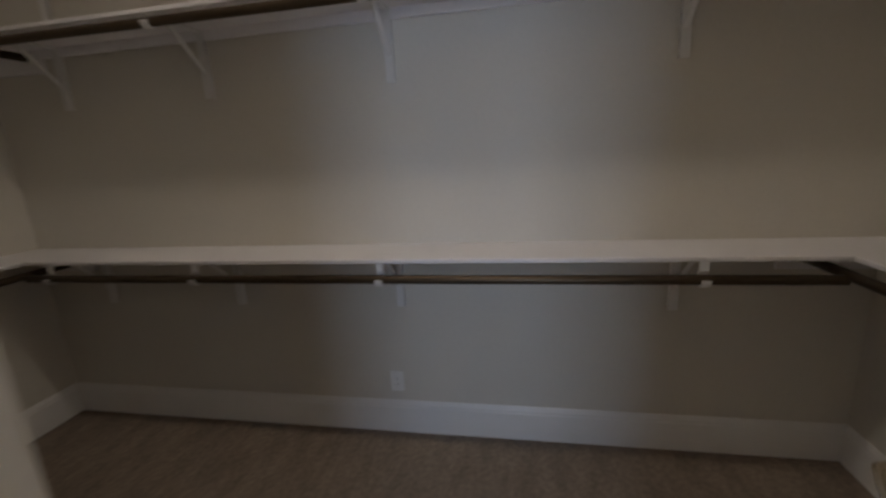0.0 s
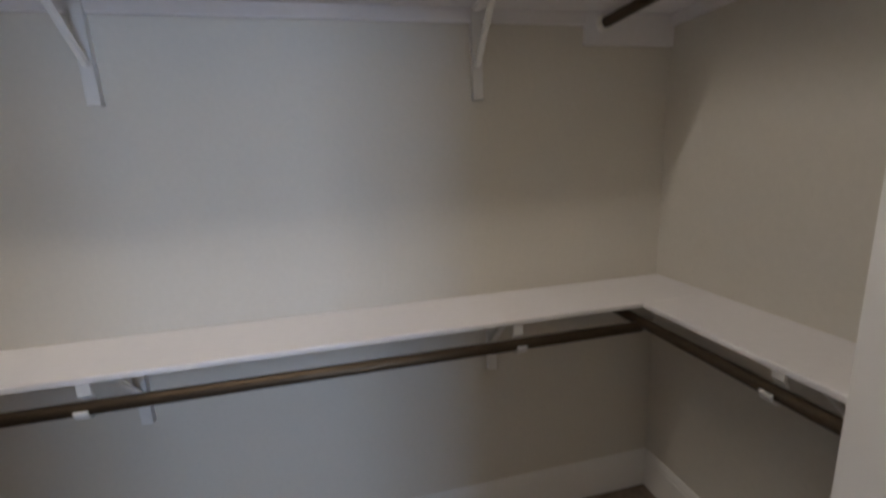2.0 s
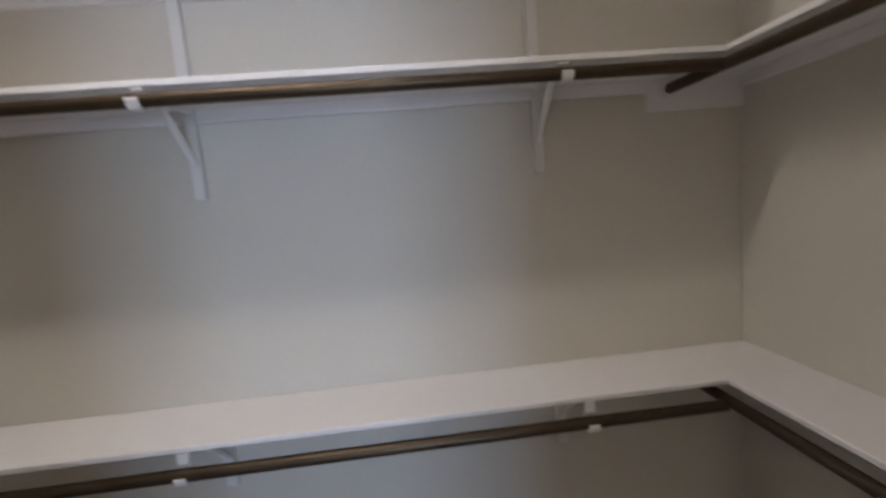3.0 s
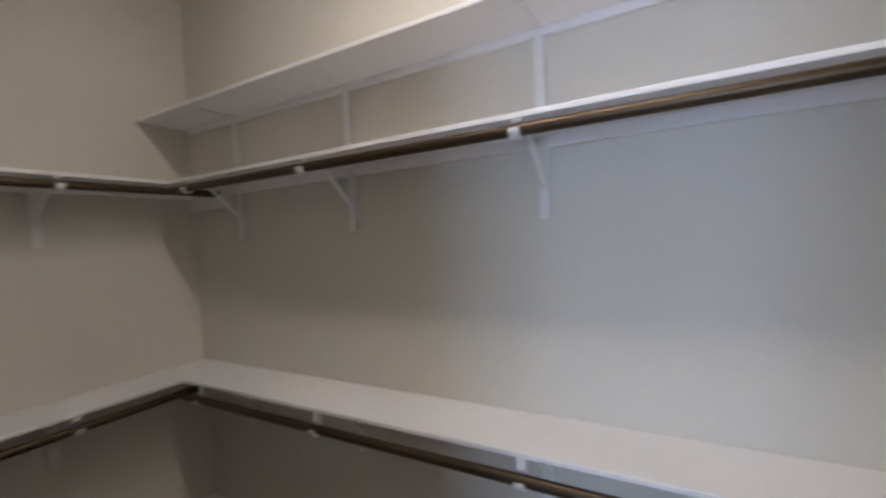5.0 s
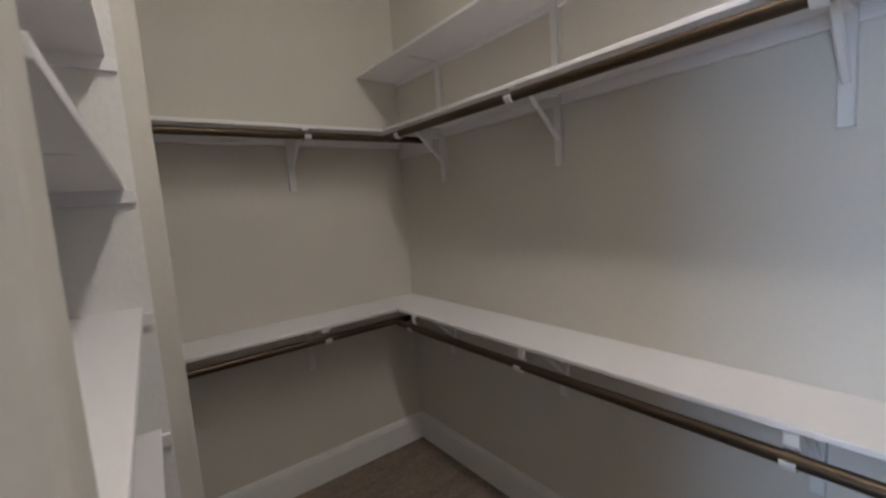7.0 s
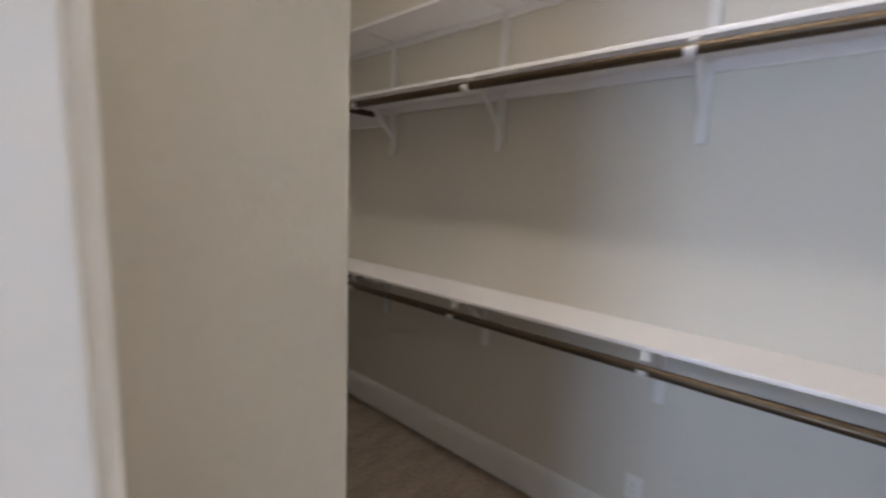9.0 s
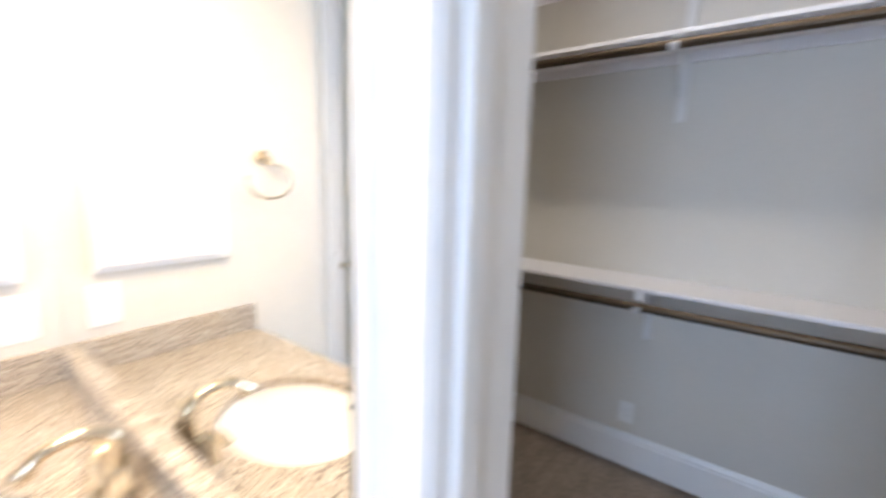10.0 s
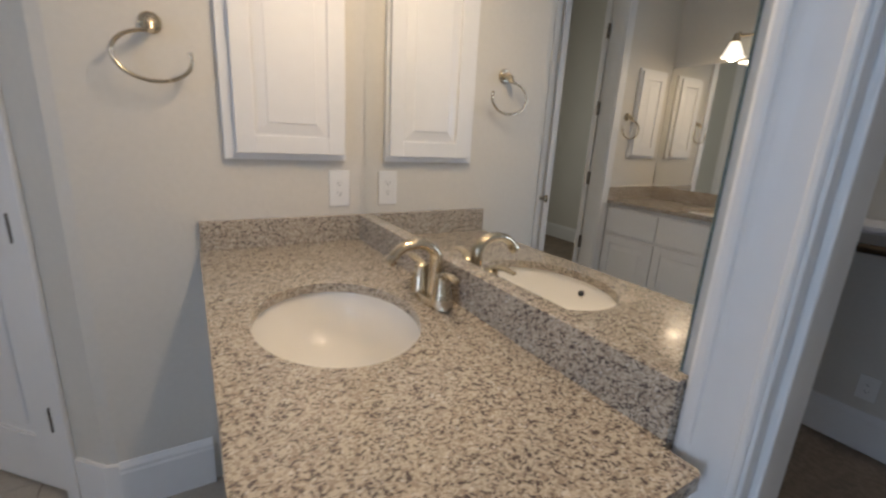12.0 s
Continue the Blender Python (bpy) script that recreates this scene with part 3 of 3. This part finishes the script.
# next room through the open doorway
# the opening in its far wall is made up, to let light in
structure("wall_bedroom", boxes([(-4.62, -4.5, -6.1, -2.6, 0, 0.9), (-4.62, -4.5, -6.1, -2.6, 2.3, H), (-4.62, -4.5, -6.1, -4.55, 0.9, 2.3), (-4.62, -4.5, -3.45, -2.6, 0.9, 2.3), (-4.5, XB2 - 0.12, -2.72, -2.6, 0, H), (-4.5, XB2 - 0.12, -6.1, -5.98, 0, H), (XB2 - 0.12, XB2, -6.1, YS - 0.12, 0, H)]), WALL, "beige walls of the next room", "wall")
structure("floor_bedroom", box(-4.62, XB2 - 0.06, -6.1, -2.6, -0.1, 0), CARPET, "brown carpet of the next room", "carpet floor")
structure("ceiling_bedroom", box(-4.62, XB2 - 0.12, -6.1, -2.6, H, H + 0.1), CEIL, "white ceiling of the next room", "ceiling")
baseboard((-4.5, -2.72), (XB2 - 0.12, -2.72), (0, -1))
baseboard((-4.5, -5.98), (-4.5, -2.736), (1, 0))
baseboard((-4.484, -5.98), (XB2 - 0.12, -5.98), (0, 1))
# hall wall behind the angled door
structure("wall_behind_door", boxes([(XW - 0.12, XB - 0.12, -2.72, -2.6, 0, H)]), WALL, "beige wall behind the angled door", "wall")

# ---- vanities ----


def ellipse(cx, cy, a, b, k, n=48):
    return [(cx + a * k * math.cos(2 * math.pi * i / n), cy + b * k * math.sin(2 * math.pi * i / n)) for i in range(n)]


def countertop_mesh(outline, hole, z0, z1):
    bm = bmesh.new()
    edges = []
    for loop in (outline, hole):
        vs = [bm.verts.new((x, y, z1)) for x, y in loop]
        edges += [bm.edges.new((vs[i], vs[(i + 1) % len(vs)])) for i in range(len(vs))]
    bmesh.ops.triangle_fill(bm, edges=edges, use_beauty=True)
    r = bmesh.ops.extrude_face_region(bm, geom=list(bm.faces))
    for v in r["geom"]:
        if isinstance(v, bmesh.types.BMVert):
            v.co.z = z0
    return bm


def cabinet_door(parent, w, h, m, name="door"):
    """Raised-panel door; front faces -y, lower left corner at the origin."""
    st = 0.058
    d = part(name, boxes([(0, w, 0.003, 0.012, 0, h)]), WHITE, parent)
    d.matrix_local = m
    for a, b, c, e in ((0, st, 0, h), (w - st, w, 0, h), (st, w - st, 0, st), (st, w - st, h - st, h)):
        part("rail" if a else "stile", box(a, b, -0.008, 0.003, c, e, bevel=0.0015), WHITE, d)
    bm = bmesh.new()
    x0, x1, z0, z1, k = st + 0.006, w - st - 0.006, st + 0.006, h - st - 0.006, 0.034
    lo = [bm.verts.new(p) for p in ((x0, 0.002, z0), (x1, 0.002, z0), (x1, 0.002, z1), (x0, 0.002, z1))]
    mid = [bm.verts.new(p) for p in ((x0 + k, -0.0045, z0 + k), (x1 - k, -0.0045, z0 + k), (x1 - k, -0.0045, z1 - k), (x0 + k, -0.0045, z1 - k))]
    up = [bm.verts.new((v.co.x + (0.003 if v.co.x < (x0 + x1) / 2 else -0.003), -0.007, v.co.z + (0.003 if v.co.z < (z0 + z1) / 2 else -0.003))) for v in mid]
    for r, s in ((lo, mid), (mid, up)):
        for i in range(4):
            bm.faces.new((r[i], r[(i + 1) % 4], s[(i + 1) % 4], s[i]))
    bm.faces.new(up), bm.faces.new(lo)
    part("raised_panel", bm, WHITE, d)
    return d


ZC = 0.915
CW, CD = 1.362, 0.583    # counter width and depth
SPL, MIR_X = 1.304, 1.290    # ends of the backsplash and the mirror


def faucet(m):
    """Two-handle centreset faucet; the wall is behind at +y, the basin towards -y."""
    f = thing("faucet", "brushed champagne nickel two-handle bathroom faucet with arched spout", "faucet", None, "vanity faucets")
    bm = bmesh.new()
    rows = [(1.0, 0.0), (1.0, 0.006), (0.93, 0.013), (0.80, 0.016)]
    rings = [[bm.verts.new((0.078 * s * math.cos(t) * (1 if abs(math.cos(t)) < 0.98 else 1), 0.028 * s * math.sin(t), z)) for t in [2 * math.pi * k / 32 for k in range(32)]] for s, z in rows]
    for r, s in zip(rings, rings[1:]):
        for k in range(32):
            bm.faces.new((r[k], r[(k + 1) % 32], s[(k + 1) % 32], s[k]))
    bm.faces.new(rings[0]), bm.faces.new(rings[-1])
    part("base_plate", bm, NICKEL, f, smooth=True)
    pts, rad = [], []
    for k in range(17):
        u = k / 16
        if u < 0.4:
            p = (0, 0.006 + 0.010 * u, 0.014 + 0.25 * u)
        else:
            a = (u - 0.4) / 0.6 * radians(165)
            p = (0, 0.010 - 0.058 * (1 - math.cos(a)), 0.114 + 0.040 * math.sin(a))
        pts.append(p), rad.append(0.0155 - 0.004 * u)
    part("spout", tube(pts, rad, 16, flat=1.3), NICKEL, f, smooth=True)
    part("spout_tip", tube([pts[-1], (0, pts[-1][1] - 0.012, pts[-1][2] - 0.012)], [0.0115, 0.0125], 16, flat=1.3), NICKEL, f, smooth=True)
    for sx in (-1, 1):
        h = part("handle", lathe([(0.029, 0.010), (0.028, 0.018), (0.0235, 0.045), (0.018, 0.072), (0.018, 0.081), (0.011, 0.088), (0.003, 0.091)], 18, centre=(sx * 0.052, 0, 0)), NICKEL, f, smooth=True)
        part("lever", tube([(sx * 0.050, 0.0, 0.086), (sx * 0.070, -0.006, 0.092), (sx * 0.098, -0.008, 0.097), (sx * 0.126, -0.010, 0.093)], [0.010, 0.0135, 0.0125, 0.008], 14, flat=0.5), NICKEL, h, smooth=True)
    part("lift_rod", tube([(0, 0.022, 0.014), (0, 0.022, 0.075), (0, 0.022, 0.076), (0, 0.022, 0.086)], [0.003, 0.003, 0.0065, 0.0065], 10), NICKEL, f, smooth=True)
    f.matrix_world = m
    return f


def basin(m):
    s = thing("sink_basin", "oval white undermount porcelain basin", "sink", None, "vanity basins")
    a, b, n = 0.239, 0.188, 48
    rows = [(1.10, 0.0), (1.0, 0.0), (0.985, -0.012), (0.95, -0.045), (0.86, -0.09), (0.68, -0.125), (0.42, -0.145), (0.16, -0.152), (0.10, -0.153)]
    bm = bmesh.new()
    for off in (0, 1):
        rings = []
        for s_, z in rows:
            k = s_ + (0.04 if off else 0)
            rings.append([bm.verts.new((a * k * math.cos(2 * math.pi * i / n), b * k * math.sin(2 * math.pi * i / n), z - 0.010 * off)) for i in range(n)])
        for r, q in zip(rings, rings[1:]):
            for i in range(n):
                bm.faces.new((r[i], r[(i + 1) % n], q[(i + 1) % n], q[i]))
        bm.faces.new(rings[-1])
    part("bowl", bm, PORCELAIN, s, smooth=True)
    part("drain", lathe([(0.021, -0.152), (0.021, -0.1495), (0.014, -0.148), (0.003, -0.1475)], 20), NICKEL, s, "metal drain", True)
    part("overflow", tube([(0, -0.182, -0.040), (0, -0.172, -0.038)], 0.0095, 14), SLOT, s, "dark overflow hole")
    s.matrix_world = m
    return s


def vanity(m, flip, sink_x, faucet_x):
    """Cabinet, top, basin, faucet. Local x to the right along the wall from the side wall, y into the wall (wall face at 0). flip: the side wall is at the other end."""
    def fx(x):
        return CW - x if flip else x

    def span(a, b):
        return (fx(b), fx(a)) if flip else (a, b)

    v = thing("vanity_cabinet", "white painted vanity cabinet with panel doors under the granite top", "cabinet", None, "vanity cabinets")
    w = CW - 0.03
    x0, x1 = span(0.002, w)
    yf, zt = -CD + 0.045, ZC - 0.0265
    part("body", boxes([(x0, x0 + 0.018, yf, -0.002, 0.10, zt), (x1 - 0.018, x1, yf, -0.002, 0.10, zt), (x0 + 0.018, x1 - 0.018, -0.02, -0.002, 0.10, zt),
                        (x0 + 0.018, x1 - 0.018, yf, -0.02, 0.10, 0.118), (x0 + 0.018, x1 - 0.018, yf, yf + 0.018, 0.118, zt)]), WHITE, v)
    part("toe_kick", box(*span(0.002, w), -CD + 0.12, -0.002, 0, 0.10), WHITE, v)
    n = 3
    pitch = (w - 0.03) / n
    for i in range(n):
        x = 0.02 + i * pitch + (0.03 if flip else 0)
        cabinet_door(v, pitch - 0.012, 0.52, pose(x, -CD + 0.034, 0.12))
        part("drawer_front", box(x, x + pitch - 0.012, -CD + 0.026, -CD + 0.044, 0.66, ZC - 0.06, bevel=0.005), WHITE, v)
    v.matrix_world = m
    top = thing("granite_countertop", "speckled tan and brown polished granite vanity top", "countertop", None, "granite tops")
    out = [(0.001, -0.001), (SPL + 0.001, -0.001), (SPL + 0.001, -0.041), (CW - 0.006, -0.041), (CW, -0.047)]
    out += [(CW, -CD + 0.03), (CW - 0.009, -CD + 0.009), (CW - 0.03, -CD), (0.001, -CD)]
    part("slab", countertop_mesh([(fx(x), y) for x, y in out], ellipse(sink_x, -0.3266, 0.2315, 0.181, 1.0), ZC - 0.026, ZC), GRANITE, top)
    part("backsplash", box(*span(0.022, SPL), -0.032, -0.001, ZC, ZC + 0.1, bevel=0.002), GRANITE, top)
    part("side_splash", box(*span(0.001, 0.021), -CD + 0.004, -0.001, ZC, ZC + 0.1, bevel=0.002), GRANITE, top)
    top.matrix_world = m
    basin(m @ pose(sink_x, -0.3266, ZC - 0.027))
    faucet(m @ pose(faucet_x, -0.080, ZC) @ Matrix.Diagonal((1.06, 1.04, 1.0, 1)))
    mir = thing("wall_mirror", "frameless mirror standing on the granite backsplash", "mirror", None, "vanity mirrors")
    part("glass_sheet", box(*span(0.006, MIR_X), -0.006, -0.001, ZC + 0.1004, 1.95), MIRROR_EDGE, mir)
    part("silvering", box(*span(0.0075, MIR_X - 0.0015), -0.0068, -0.0061, ZC + 0.1006, 1.9485), MIRROR, mir)
    mir.matrix_world = m
    return v


vanity(pose(XB, YM, 0), False, 0.693, 0.690)
vanity(pose(XB2 + CW, YS, 0, 0, 0, 180), True, CW - 0.72, CW - 0.70)


def medicine_cabinet(m, label, w=0.400, h=0.80):
    """Face frame and raised-panel door; the wall is at y = 0, lower left corner at the origin."""
    c = thing("wall_cabinet", label, "cabinet", None, "wall cabinets")
    part("face_frame", box(0, w, -0.022, -0.001, 0, h, bevel=0.002), WHITE, c)
    cabinet_door(c, w - 0.044, h - 0.044, pose(0.034, -0.035, 0.022))
    c.matrix_world = m
    return c


medicine_cabinet(pose(XB, -2.507, 1.219, 0, 0, 90), "white recessed wall cabinet with raised-panel door above the vanity")
medicine_cabinet(pose(XB2, -4.765, 1.245, 0, 0, 90), "white recessed wall cabinet beside the far vanity", 0.33, 0.66)
outlet(pose(XB, -2.127, 1.116, 0, 0, 90) @ Matrix.Diagonal((1.08, 1.0, 1.13, 1)), "white wall outlet above the granite splash")


def towel_ring(m):
    t = thing("towel_ring", "brushed nickel open towel ring on the wall", "towel ring", None, "towel rings")
    part("rosette", tube([(0, 0, 0), (0, -0.008, 0), (0, -0.012, 0)], [0.029, 0.029, 0.024], 22), NICKEL, t, smooth=True)
    part("post", tube([(0, -0.012, 0), (0, -0.030, 0), (0, -0.048, -0.010), (0, -0.056, -0.030)], [0.015, 0.013, 0.014, 0.011], 16), NICKEL, t, smooth=True)
    ra, rb, cz = 0.094, 0.066, -0.094
    part("ring", tube([(ra * math.cos(a), -0.054, cz + rb * math.sin(a)) for a in [radians(95 + 283 * k / 40) for k in range(41)]], 0.0055, 12), NICKEL, t, smooth=True)
    t.matrix_world = m
    return t


towel_ring(pose(XB, -2.669, 1.594, 0, 0, 90))
towel_ring(pose(XB2, -4.37, 1.545, 0, 0, 90))


def vanity_light(m):
    v = thing("vanity_light", "three-light vanity fixture with frosted bell shades, lit", "wall light", None, "vanity lights")
    part("back_plate", box(-0.10, 0.10, -0.022, -0.001, -0.05, 0.05, bevel=0.006), NICKEL, v)
    part("bar", tube([(-0.28, -0.07, 0), (0.28, -0.07, 0)], 0.011, 12), NICKEL, v, smooth=True)
    part("arm", tube([(0, -0.022, 0), (0, -0.07, 0)], 0.012, 12), NICKEL, v, smooth=True)
    for i in (-1, 0, 1):
        part("shade_holder", lathe([(0.02, -0.052), (0.026, -0.04), (0.018, -0.012), (0.012, 0.008)], 16, centre=(0.25 * i, -0.13, 0)), NICKEL, v, smooth=True)
        part("shade_arm", tube([(0.25 * i, -0.07, 0), (0.25 * i, -0.10, 0.016), (0.25 * i, -0.13, 0.004)], 0.008, 10), NICKEL, v, smooth=True)
        part("shade", lathe([(0.026, -0.050), (0.038, -0.070), (0.050, -0.100), (0.058, -0.125), (0.072, -0.145), (0.070, -0.145), (0.055, -0.124), (0.046, -0.100), (0.034, -0.072), (0.022, -0.052)], 22, centre=(0.25 * i, -0.13, 0), cap=False), FROST, v, "lit frosted glass bell", True)
    v.matrix_world = m
    return v


vanity_light(pose(-0.40, YM, 2.30))
vanity_light(pose(-1.10, YS, 2.10, 0, 0, 180))

# ---- bathroom floor tiles ----
fb = structure("floor_bath", box(XB2 - 0.06, XBE + 0.12, YS - 0.12, YM + 0.06, -0.1, -0.004), GROUT, "stone-coloured square floor tiles with narrow grout", "tile floor")
me = finish("tile", box(0, 0.402, -0.402, 0, -0.012, 0.0, bevel=0.0015), TILE)
cut = finish("tile", box(0, 0.402, -0.156, 0, -0.012, 0.0, bevel=0.0015), TILE)
for i in range(10):
    for j in range(8):
        t = new("tile", me if j < 7 else cut)
        t.parent = fb
        t.location = (XB2 - 0.05 + i * 0.406, YM + 0.056 - j * 0.406, 0)
structure("ground", box(-60, 60, -60, 60, -0.6, -0.5), TILE, "plain ground outside", "ground")
